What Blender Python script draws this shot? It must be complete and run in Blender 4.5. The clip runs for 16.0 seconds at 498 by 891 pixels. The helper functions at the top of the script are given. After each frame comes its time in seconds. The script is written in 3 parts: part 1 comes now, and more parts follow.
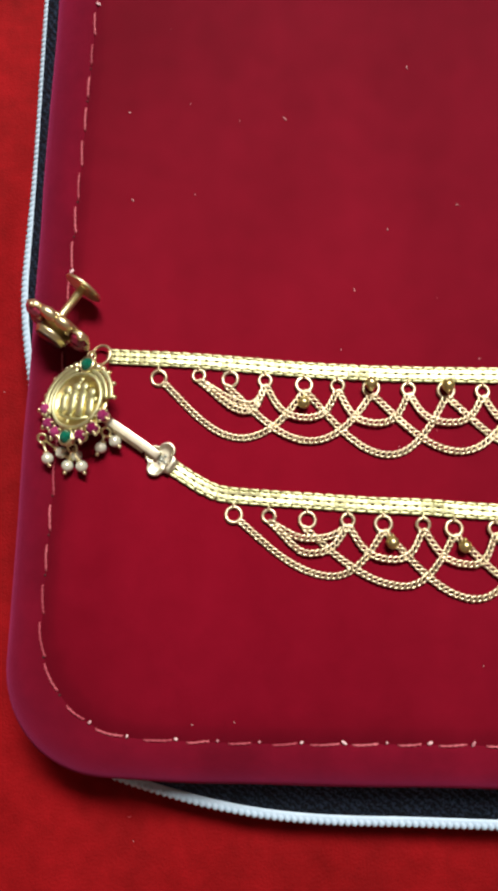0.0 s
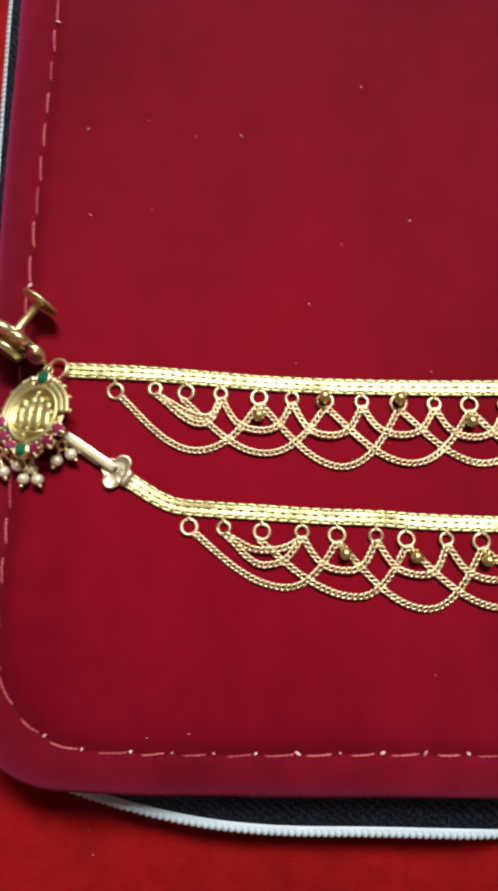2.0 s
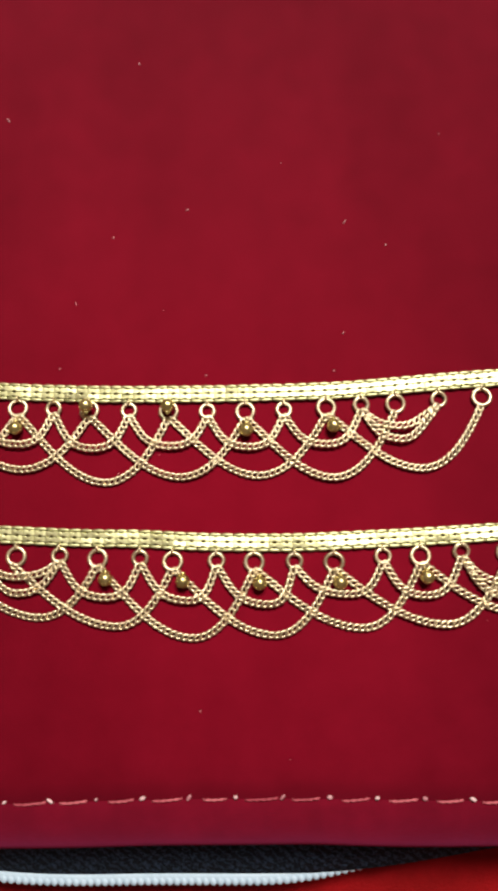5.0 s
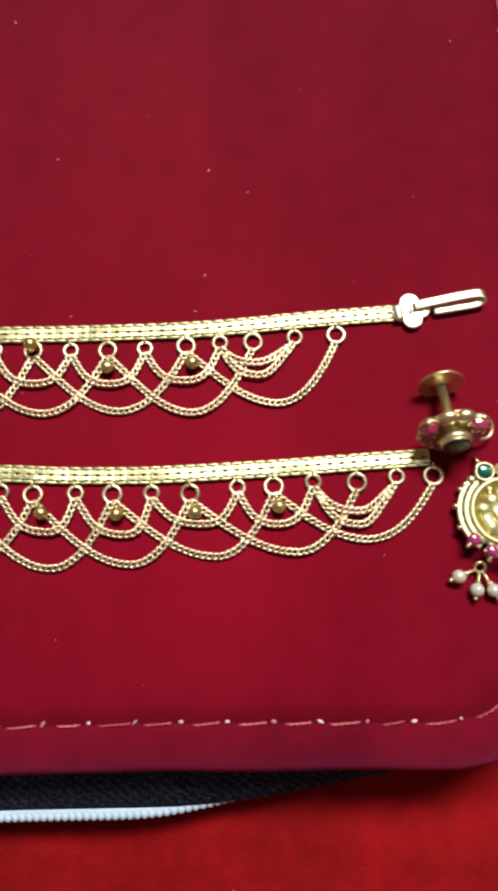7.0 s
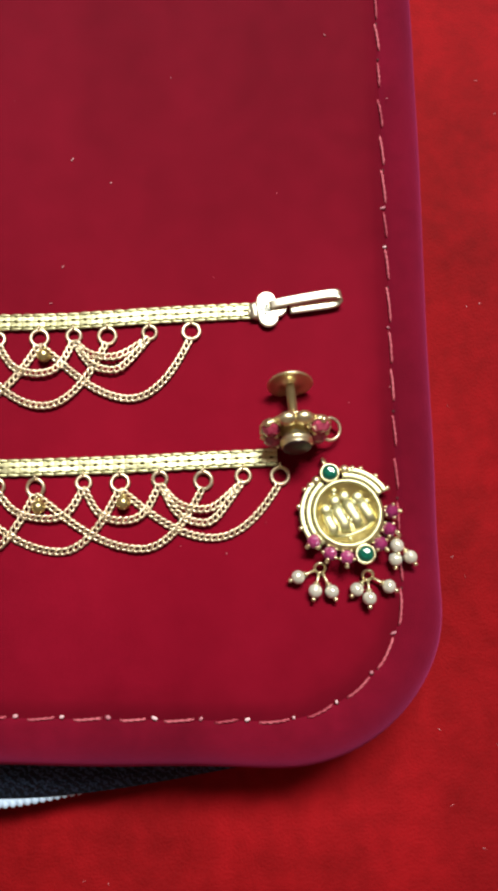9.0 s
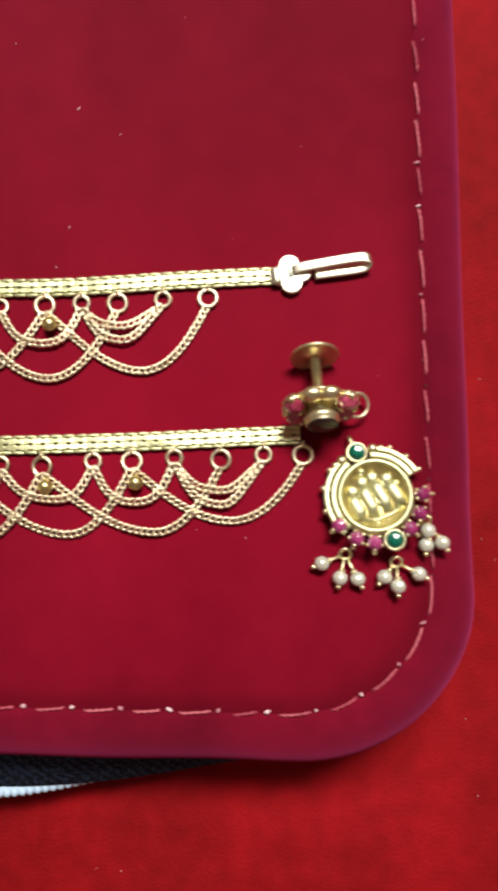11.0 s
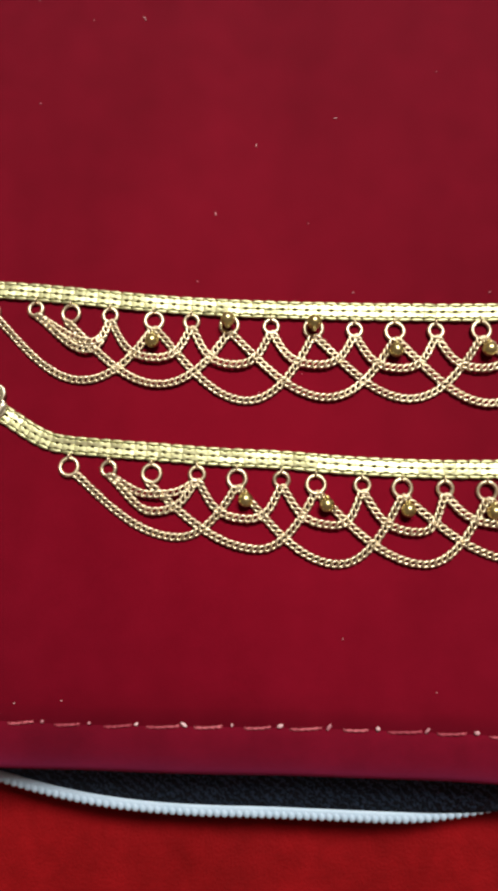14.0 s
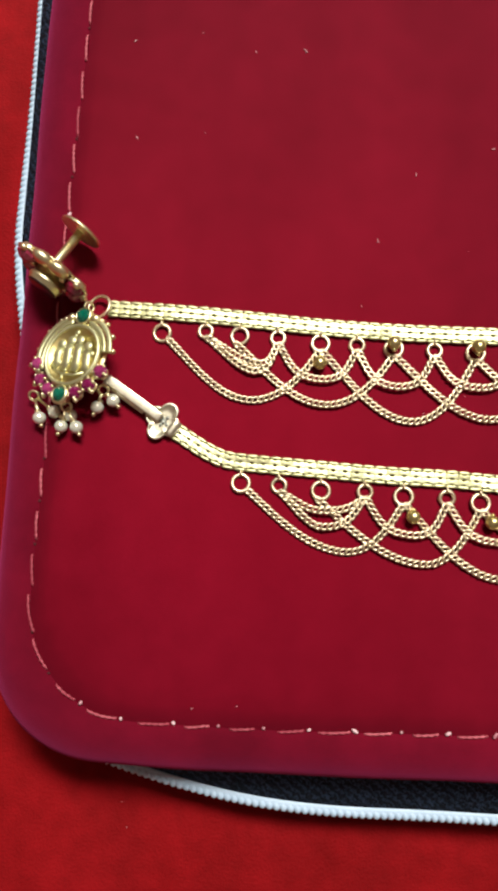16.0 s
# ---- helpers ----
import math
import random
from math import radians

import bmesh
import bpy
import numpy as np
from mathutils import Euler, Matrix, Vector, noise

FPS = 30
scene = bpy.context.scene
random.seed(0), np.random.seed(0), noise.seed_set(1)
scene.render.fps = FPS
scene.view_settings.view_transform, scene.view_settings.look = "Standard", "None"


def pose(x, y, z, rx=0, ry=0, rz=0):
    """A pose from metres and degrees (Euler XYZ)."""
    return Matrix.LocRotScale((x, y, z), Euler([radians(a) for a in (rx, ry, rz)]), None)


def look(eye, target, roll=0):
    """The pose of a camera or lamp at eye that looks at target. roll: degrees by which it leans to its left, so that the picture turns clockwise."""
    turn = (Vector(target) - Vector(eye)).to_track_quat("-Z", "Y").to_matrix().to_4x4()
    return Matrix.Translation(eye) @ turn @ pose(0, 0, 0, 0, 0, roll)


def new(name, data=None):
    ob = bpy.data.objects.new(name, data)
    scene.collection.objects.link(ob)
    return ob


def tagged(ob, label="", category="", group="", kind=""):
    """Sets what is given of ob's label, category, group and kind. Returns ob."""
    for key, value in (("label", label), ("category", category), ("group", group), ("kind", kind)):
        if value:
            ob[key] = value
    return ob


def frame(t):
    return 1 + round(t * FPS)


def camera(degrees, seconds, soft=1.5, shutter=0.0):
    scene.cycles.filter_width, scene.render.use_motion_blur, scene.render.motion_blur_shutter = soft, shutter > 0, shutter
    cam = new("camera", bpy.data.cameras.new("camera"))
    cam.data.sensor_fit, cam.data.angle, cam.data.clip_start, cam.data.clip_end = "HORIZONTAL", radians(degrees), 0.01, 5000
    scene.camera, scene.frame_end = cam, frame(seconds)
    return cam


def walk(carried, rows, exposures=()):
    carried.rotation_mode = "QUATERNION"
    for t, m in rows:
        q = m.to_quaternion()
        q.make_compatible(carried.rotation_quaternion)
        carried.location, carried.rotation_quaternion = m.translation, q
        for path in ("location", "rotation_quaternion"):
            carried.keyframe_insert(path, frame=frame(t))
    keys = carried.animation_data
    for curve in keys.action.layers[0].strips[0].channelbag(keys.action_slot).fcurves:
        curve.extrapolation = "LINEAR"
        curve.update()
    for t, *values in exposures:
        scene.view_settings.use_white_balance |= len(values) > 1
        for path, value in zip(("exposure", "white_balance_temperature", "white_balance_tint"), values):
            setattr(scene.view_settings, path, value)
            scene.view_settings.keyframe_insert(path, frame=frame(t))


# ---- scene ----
cam = camera(40, 16.0, soft=3.9, shutter=0.5)
# seconds, place in metres, turn in degrees
PATH = [
    (0, -0.03492, -0.02797, 0.18992, 8.551, 3.513, 1.665),
    (0.5, -0.03681, -0.02693, 0.19393, 9.220, 3.073, 2.199),
    (1, -0.03271, -0.02816, 0.19449, 9.264, 3.003, 1.830),
    (1.5, -0.03230, -0.02792, 0.19622, 9.465, 2.590, 1.684),
    (2, -0.02719, -0.02712, 0.19111, 9.270, 2.521, 1.317),
    (2.5, -0.01551, -0.02097, 0.17461, 8.401, 2.530, 0.786),
    (3, -0.00643, -0.02210, 0.17112, 8.590, 2.671, 0.244),
    (3.5, 0.00100, -0.02244, 0.17404, 8.777, 1.890, -0.153),
    (3.7, 0.00347, -0.01849, 0.17413, 7.219, 1.776, -0.080),
    (5.8, 0.03600, -0.02593, 0.17554, 9.986, 2.671, -0.037),
    (6, 0.03856, -0.02873, 0.17242, 10.111, 1.341, -0.329),
    (6.5, 0.04579, -0.03047, 0.17052, 9.946, 1.183, -0.541),
    (7, 0.05182, -0.03824, 0.17507, 10.157, 1.504, -0.483),
    (7.5, 0.06899, -0.03878, 0.17242, 9.831, 2.032, -0.727),
    (8, 0.07719, -0.04111, 0.17444, 9.223, 2.033, -0.726),
    (8.5, 0.08103, -0.03955, 0.17482, 8.694, 1.085, -0.057),
    (8.7, 0.08115, -0.03736, 0.17491, 9.026, 0.160, 0.571),
    (10.8, 0.08213, -0.03195, 0.16561, 6.056, 0.605, 1.054),
    (11, 0.07881, -0.03171, 0.16497, 5.996, 0.861, 1.115),
    (11.5, 0.06240, -0.02984, 0.15411, 5.659, 1.236, 1.103),
    (12, 0.05283, -0.02923, 0.15296, 5.598, 1.981, 1.090),
    (12.5, 0.03846, -0.02612, 0.15235, 6.214, 3.090, 1.446),
    (13, 0.02030, -0.02340, 0.15758, 5.347, 2.936, 2.306),
    (13.5, -0.00558, -0.02654, 0.15917, 5.723, 3.217, 2.297),
    (14, -0.00414, -0.03189, 0.16788, 7.123, 2.919, 2.266),
    (14.5, -0.01072, -0.03316, 0.17284, 6.978, 3.300, 2.411),
    (15, -0.02407, -0.02990, 0.17609, 6.819, 4.437, 2.996),
    (15.5, -0.03547, -0.02845, 0.17784, 6.755, 3.707, 3.060),
    (16, -0.03755, -0.02971, 0.17650, 6.924, 3.408, 2.946),
]
EXPOSURES = [(0, -0.16, 6500, 10), (1.5, -0.18, 6500, 10), (2.3, -0.3, 7250, 10), (3.6, -0.32, 7250, 10), (6, -0.31, 6550, 10), (7, -0.23, 6450, 10), (8, -0.12, 6300, 11),
             (11, -0.1, 6350, 11), (12, -0.36, 6450, 10), (13, -0.44, 6500, 10), (14.5, -0.45, 6500, 10), (15.5, -0.28, 6480, 10), (16, -0.16, 6450, 10)]
walk(cam, [(t, pose(*row)) for t, *row in PATH], EXPOSURES)
# == end of camera ==

# ---- world, lamps, exposure ----
MM = 0.001
world = bpy.data.worlds.new("room_air")
world.use_nodes = True
world.node_tree.nodes["Background"].inputs[0].default_value = (1.0, 0.95, 0.88, 1)
world.node_tree.nodes["Background"].inputs[1].default_value = 0.065
scene.world = world


def area_lamp(name, eye, target, sx, sy, power, colour):
    data = bpy.data.lights.new(name, "AREA")
    data.shape, data.size, data.size_y, data.energy, data.color = "RECTANGLE", sx, sy, power, colour
    ob = new(name, data)
    ob.matrix_basis = look(eye, target)
    return ob


area_lamp("ceiling_tube", (0.35, 1.1, 1.9), (0, 0, 0), 0.95, 0.38, 88, (1.0, 0.985, 0.93))


# ---- materials ----
def material(name, colour, other=None, rough=0.5, metal=0.0, coarse=40, fine=900, bump=0.1, bump_scale=2500,
             bump_far=0.0002, rough_var=0.1, spread=0.12, coords="Object", **more):
    """A surface whose colour wanders between two tones at two sizes, with uneven gloss and fine relief."""
    m = bpy.data.materials.new(name)
    m.use_nodes = True
    nodes, links = m.node_tree.nodes, m.node_tree.links
    shader = nodes["Principled BSDF"]
    tc = nodes.new("ShaderNodeTexCoord")

    def noise_at(scale, detail=3):
        n = nodes.new("ShaderNodeTexNoise")
        n.inputs["Scale"].default_value, n.inputs["Detail"].default_value = scale, detail
        links.new(tc.outputs[coords], n.inputs["Vector"])
        return n.outputs["Fac"]

    def maths(op, a, b):
        n = nodes.new("ShaderNodeMath")
        n.operation = op
        for k, v in enumerate((a, b)):
            if hasattr(v, "links"):
                links.new(v, n.inputs[k])
            else:
                n.inputs[k].default_value = v
        return n.outputs[0]

    big, small = noise_at(coarse), noise_at(fine)
    info = nodes.new("ShaderNodeObjectInfo")
    both = maths("ADD", maths("MULTIPLY", big, 0.6), maths("MULTIPLY", small, 0.4))
    both = maths("ADD", both, maths("MULTIPLY", maths("SUBTRACT", info.outputs["Random"], 0.5), spread))
    ramp = nodes.new("ShaderNodeValToRGB")
    ramp.color_ramp.elements[0].position, ramp.color_ramp.elements[1].position = 0.32, 0.68
    ramp.color_ramp.elements[0].color = (*colour, 1)
    ramp.color_ramp.elements[1].color = (*(other or [min(1, c * 1.25) for c in colour]), 1)
    links.new(both, ramp.inputs[0])
    links.new(ramp.outputs[0], shader.inputs["Base Color"])
    links.new(maths("ADD", rough - rough_var / 2, maths("MULTIPLY", both, rough_var)), shader.inputs["Roughness"])
    shader.inputs["Metallic"].default_value = metal
    b = nodes.new("ShaderNodeBump")
    b.inputs["Strength"].default_value, b.inputs["Distance"].default_value = bump, bump_far
    links.new(noise_at(bump_scale, 2), b.inputs["Height"])
    links.new(b.outputs[0], shader.inputs["Normal"])
    for key, value in more.items():
        shader.inputs[key.replace("_", " ")].default_value = value
    return m


VELVET = material("crimson_velvet", (0.090, 0.0026, 0.0074), (0.128, 0.0036, 0.0112), rough=0.46, coarse=17, fine=160, bump=0.26,
                  bump_scale=4500, bump_far=0.0002, rough_var=0.06, Sheen_Weight=0.12, Sheen_Roughness=0.6, Sheen_Tint=(0.74, 0.07, 0.24, 1),
                  Specular_IOR_Level=0.28, Specular_Tint=(1.0, 0.006, 0.050, 1))
BORDER = material("magenta_velvet_border", (0.100, 0.0019, 0.0082), (0.146, 0.0030, 0.0132), rough=0.85, coarse=60, fine=260, bump=0.35,
                  bump_scale=3500, bump_far=0.0003, Sheen_Weight=0.38, Sheen_Roughness=0.58, Sheen_Tint=(0.74, 0.09, 0.30, 1), Specular_IOR_Level=0.04)
CLOTH = material("scarlet_cloth", (0.14, 0.0008, 0.0016), (0.27, 0.0036, 0.0062), rough=0.75, coarse=14, fine=190, bump=0.4, bump_scale=1500,
                 bump_far=0.0006, Sheen_Weight=0.15, Sheen_Roughness=0.45, Sheen_Tint=(1.0, 0.12, 0.13, 1), Specular_IOR_Level=0.1)
GOLD = material("polished_gold", (0.80, 0.71, 0.39), (0.90, 0.82, 0.53), rough=0.38, metal=1.0, coarse=300, fine=1800, bump=0.15,
                bump_scale=2200, bump_far=0.00008, rough_var=0.16)
COIN = material("struck_gold", (0.54, 0.44, 0.15), (0.74, 0.62, 0.27), rough=0.42, metal=1.0, coarse=260, fine=1300, bump=0.5,
                bump_scale=700, bump_far=0.0003, rough_var=0.2)
PALE = material("pale_flat_gold", (0.62, 0.61, 0.32), (0.76, 0.75, 0.46), rough=0.50, metal=1.0, coarse=240, fine=1500, bump=0.2,
                bump_scale=2600, bump_far=0.00008, rough_var=0.2)
ROSE = material("warm_link_gold", (0.76, 0.64, 0.41), (0.88, 0.76, 0.54), rough=0.42, metal=1.0, coarse=300, fine=1500, bump=0.1,
                bump_scale=2600, bump_far=0.00006)
WORN = material("brushed_silver_gold", (0.76, 0.72, 0.52), (0.86, 0.82, 0.65), rough=0.42, metal=1.0, coarse=200, fine=1400, bump=0.25,
                bump_scale=1800, bump_far=0.0001, rough_var=0.2)
RUBY = material("ruby_glass", (0.15, 0.006, 0.05), (0.34, 0.045, 0.15), rough=0.1, coarse=500, fine=1600, bump=0.05, Coat_Weight=0.6, spread=0.6)
EMERALD = material("emerald_glass", (0.0, 0.07, 0.042), (0.004, 0.15, 0.09), rough=0.1, coarse=500, fine=1600, bump=0.05, Coat_Weight=0.6)
ONYX = material("dark_garnet", (0.012, 0.006, 0.006), (0.03, 0.012, 0.01), rough=0.3, coarse=500, fine=1600, bump=0.05, Coat_Weight=0.1)
GARNET = material("stud_ruby", (0.20, 0.010, 0.032), (0.42, 0.06, 0.11), rough=0.12, coarse=500, fine=1600, bump=0.05, Coat_Weight=0.6, spread=0.5)
PEARL = material("cream_pearl", (0.70, 0.70, 0.55), (0.83, 0.82, 0.68), rough=0.14, metal=0.42, coarse=300, fine=1500, bump=0.04, Coat_Weight=1.0, Coat_Roughness=0.06,
                 Sheen_Weight=0.1, spread=0.3)
TAPE = material("black_zip_tape", (0.003, 0.004, 0.006), (0.012, 0.015, 0.022), rough=0.8, coarse=500, fine=1500, bump=0.9, bump_scale=1300,
                bump_far=0.0006, Specular_IOR_Level=0.2)


def weave(m, period):
    """Crosses the colour of a woven band with fine slanting threads, period in metres."""
    nodes, links = m.node_tree.nodes, m.node_tree.links
    tc = nodes.new("ShaderNodeTexCoord")
    wave = nodes.new("ShaderNodeTexWave")
    wave.bands_direction = "DIAGONAL"
    wave.inputs["Scale"].default_value = 2 * math.pi / (20 * period) / 1.7
    wave.inputs["Distortion"].default_value, wave.inputs["Detail Scale"].default_value = 7.0, 5.0
    links.new(tc.outputs["Object"], wave.inputs["Vector"])
    ramp = nodes.new("ShaderNodeValToRGB")
    ramp.color_ramp.elements[0].position, ramp.color_ramp.elements[1].position = 0.55, 0.95
    ramp.color_ramp.elements[0].color, ramp.color_ramp.elements[1].color = (0.002, 0.004, 0.011, 1), (0.024, 0.042, 0.080, 1)
    links.new(wave.outputs["Fac"], ramp.inputs[0])
    links.new(ramp.outputs[0], nodes["Principled BSDF"].inputs["Base Color"])


weave(TAPE, 0.0008)


def nap(m, low, high):
    """Long soft streaks where the pile has been brushed one way or the other."""
    nodes, links = m.node_tree.nodes, m.node_tree.links
    shader = nodes["Principled BSDF"]
    tc, turn, streak = nodes.new("ShaderNodeTexCoord"), nodes.new("ShaderNodeMapping"), nodes.new("ShaderNodeTexNoise")
    turn.inputs["Scale"].default_value, turn.inputs["Rotation"].default_value = (34, 9, 1), (0, 0, 0.12)
    streak.inputs["Scale"].default_value, streak.inputs["Detail"].default_value = 1.0, 3.0
    level, tint = nodes.new("ShaderNodeMapRange"), nodes.new("ShaderNodeVectorMath")
    for key, value in (("From Min", 0.34), ("From Max", 0.66), ("To Min", low), ("To Max", high)):
        level.inputs[key].default_value = value
    tint.operation = "SCALE"
    links.new(tc.outputs["Object"], turn.inputs["Vector"])
    links.new(turn.outputs[0], streak.inputs["Vector"])
    links.new(streak.outputs["Fac"], level.inputs["Value"])
    links.new(shader.inputs["Base Color"].links[0].from_socket, tint.inputs[0])
    links.new(level.outputs[0], tint.inputs["Scale"])
    links.new(tint.outputs[0], shader.inputs["Base Color"])


def lean(m, x, y):
    """The pile leans: its gloss answers to a normal tipped that way."""
    nodes, links = m.node_tree.nodes, m.node_tree.links
    shader = nodes["Principled BSDF"]
    tip, unit = nodes.new("ShaderNodeVectorMath"), nodes.new("ShaderNodeVectorMath")
    tip.operation, unit.operation = "ADD", "NORMALIZE"
    tip.inputs[1].default_value = (x, y, 0)
    links.new(shader.inputs["Normal"].links[0].from_socket, tip.inputs[0])
    links.new(tip.outputs[0], unit.inputs[0])
    links.new(unit.outputs[0], shader.inputs["Normal"])


lean(VELVET, 0.13, 0.21)
nap(VELVET, 0.87, 1.13)
nap(BORDER, 0.82, 1.18)
nap(CLOTH, 0.88, 1.12)
TEETH = material("white_nylon_teeth", (0.36, 0.49, 0.61), (0.50, 0.64, 0.77), rough=0.45, coarse=120, fine=1500, bump=0.1)
THREAD = material("rose_thread", (0.36, 0.04, 0.065), (0.56, 0.12, 0.15), rough=0.6, coarse=700, fine=2600, bump=0.7, bump_scale=3800, spread=0.5)
KNOT = material("pale_thread_knot", (0.45, 0.16, 0.19), (0.78, 0.52, 0.53), rough=0.6, coarse=900, fine=2600, bump=0.5, spread=0.8)
LINT = material("grey_pink_lint", (0.50, 0.18, 0.20), (0.76, 0.50, 0.50), rough=0.8, coarse=200, fine=1600, bump=0.2)
# gold darkened to stand for the shade between the band's links
GAP_SHADE = material("gap_shade_gold", (0.10, 0.075, 0.02), (0.20, 0.15, 0.05), rough=0.55, metal=0.7, coarse=300, fine=1500, bump=0.3)
SOLDER = material("grey_solder", (0.27, 0.28, 0.24), (0.42, 0.43, 0.36), rough=0.4, metal=0.7, coarse=400, fine=1800, bump=0.3)
HOLE = material("stitch_hole", (0.05, 0.002, 0.004), (0.09, 0.003, 0.007), rough=0.9, coarse=300, fine=1200, bump=0.2)
BEAD = material("olive_bead_gold", (0.62, 0.52, 0.20), (0.77, 0.67, 0.32), rough=0.34, metal=1.0, coarse=400, fine=1600, bump=0.12,
                bump_scale=2200, bump_far=0.00006)
PLASTER = material("cream_plaster", (0.36, 0.34, 0.28), (0.44, 0.41, 0.35), rough=0.8, coarse=3, fine=60, bump=0.2, bump_scale=180, bump_far=0.002)
WHITEWASH = material("white_ceiling_paint", (0.78, 0.77, 0.74), (0.84, 0.83, 0.80), rough=0.8, coarse=2, fine=50, bump=0.2, bump_scale=150, bump_far=0.002)


# ---- helpers of this scene ----
def mesh_from(name, bm, mat, smooth=True):
    me = bpy.data.meshes.new(name)
    bmesh.ops.recalc_face_normals(bm, faces=bm.faces[:])
    for f in bm.faces:
        f.smooth = smooth
    bm.to_mesh(me)
    bm.free()
    me.materials.append(mat)
    return me


def part(name, bm, mat, parent=None, label="", smooth=True):
    ob = new(name, mesh_from(name, bm, mat, smooth))
    ob.parent = parent
    return tagged(ob, label)


def piece(name, me, m, parent):
    ob = new(name, me)
    ob.parent, ob.matrix_basis = parent, m
    return ob


def thing(name, at, label, category, group=""):
    ob = new(name)
    ob.empty_display_size = 0.01
    ob.location = Vector(at) * MM
    return tagged(ob, label, category, group)


def loft(bm, rings, closed=True, cap=False):
    """Bridges rows of points, each of one length."""
    rows = [[bm.verts.new(p) for p in ring] for ring in rings]
    n = len(rows[0])
    for a, b in zip(rows, rows[1:]):
        for k in range(n if closed else n - 1):
            bm.faces.new((a[k], a[(k + 1) % n], b[(k + 1) % n], b[k]))
    if cap:
        bm.faces.new(rows[0][::-1])
        bm.faces.new(rows[-1])
    return rows


def lathe(bm, profile, n=24, m=Matrix(), cap=True):
    """Turns (radius, height) pairs in mm about z."""
    loft(bm, [[m @ (Vector((r * math.cos(2 * math.pi * k / n), r * math.sin(2 * math.pi * k / n), z)) * MM) for k in range(n)] for r, z in profile], True, cap)


def torus(bm, big, small, nu=20, nv=8, m=Matrix(), sx=1.0, sy=1.0, flat=1.0):
    rows = []
    for i in range(nu):
        a = 2 * math.pi * i / nu
        rows.append([m @ (Vector(((big * sx + small * math.cos(b)) * math.cos(a), (big * sy + small * math.cos(b)) * math.sin(a), flat * small * math.sin(b))) * MM)
                     for b in (2 * math.pi * k / nv for k in range(nv))])
    loft(bm, rows + rows[:1])
    bmesh.ops.remove_doubles(bm, verts=bm.verts[:], dist=1e-7)


def ball(bm, r, m=Matrix(), u=16, v=10):
    bmesh.ops.create_uvsphere(bm, u_segments=u, v_segments=v, radius=r * MM, matrix=m)


def at(x, y, z, rx=0, ry=0, rz=0):
    return pose(x * MM, y * MM, z * MM, rx, ry, rz)


def sweep(bm, pts, half_w, half_t, n=10, side=None, square=1.0):
    """Sweeps a flattened round or near-square section along points in mm."""
    pts = [Vector(p) for p in pts]
    rings = []
    for k, p in enumerate(pts):
        t = (pts[min(k + 1, len(pts) - 1)] - pts[max(k - 1, 0)]).normalized()
        s = (Vector(side) if side else Vector((0, 0, 1)).cross(t)).normalized()
        up = t.cross(s).normalized()
        s = up.cross(t)
        ring = []
        for j in range(n):
            a = 2 * math.pi * (j + 0.5) / n
            c, d = math.cos(a), math.sin(a)
            c, d = math.copysign(abs(c) ** square, c), math.copysign(abs(d) ** square, d)
            ring.append((p + s * half_w * c + up * half_t * d) * MM)
        rings.append(ring)
    loft(bm, rings, True, True)


def spline(points, step):
    """Points in mm, evenly spaced, on a smooth curve through the given ones."""
    pts = [Vector(p) for p in points]
    pts = [2 * pts[0] - pts[1]] + pts + [2 * pts[-1] - pts[-2]]
    dense = []
    for a, b, c, d in zip(pts, pts[1:], pts[2:], pts[3:]):
        for k in range(24):
            u = k / 24
            dense.append(0.5 * (2 * b + (c - a) * u + (2 * a - 5 * b + 4 * c - d) * u * u + (3 * b - a - 3 * c + d) * u ** 3))
    dense.append(pts[-2])
    return evenly(dense, step)


def evenly(dense, step):
    lengths = np.cumsum([0] + [(b - a).length for a, b in zip(dense, dense[1:])])
    count = max(2, round(lengths[-1] / step))
    xyz = np.array(dense)
    return [Vector([np.interp(s, lengths, xyz[:, k]) for k in range(3)]) for s in np.linspace(0, lengths[-1], count + 1)]


def along(a, b, roll=0, skew=0):
    """The pose, in metres, between two points in mm, x along them, rolled about x and skewed about z."""
    d = (b - a)
    turn = d.to_track_quat("X", "Z").to_matrix().to_4x4()
    return Matrix.Translation((a + b) / 2 * MM) @ turn @ pose(0, 0, 0, 0, 0, skew) @ pose(0, 0, 0, roll)


def smooth(x, a, b):
    u = min(1, max(0, (x - a) / (b - a)))
    return u * u * (3 - 2 * u)


# ---- the room round the cloth ----
def wall(name, x, y, z, sx, sy, sz, mat):
    bm = bmesh.new()
    bmesh.ops.create_cube(bm, size=1, matrix=Matrix.LocRotScale((x, y, z), None, (sx, sy, sz)))
    return tagged(part(name, bm, mat, smooth=False), "plain painted room surface out of view", "room", kind="structure")


wall("wall_north", 0, 2.45, 1.3, 4.8, 0.1, 2.8, PLASTER)
wall("wall_south", 0, -2.45, 1.3, 4.8, 0.1, 2.8, PLASTER)
wall("wall_east", 2.45, 0, 1.3, 0.1, 5.0, 2.8, PLASTER)
wall("wall_west", -2.45, 0, 1.3, 0.1, 5.0, 2.8, PLASTER)
wall("ceiling", 0, 0, 2.75, 5.0, 5.0, 0.1, WHITEWASH)


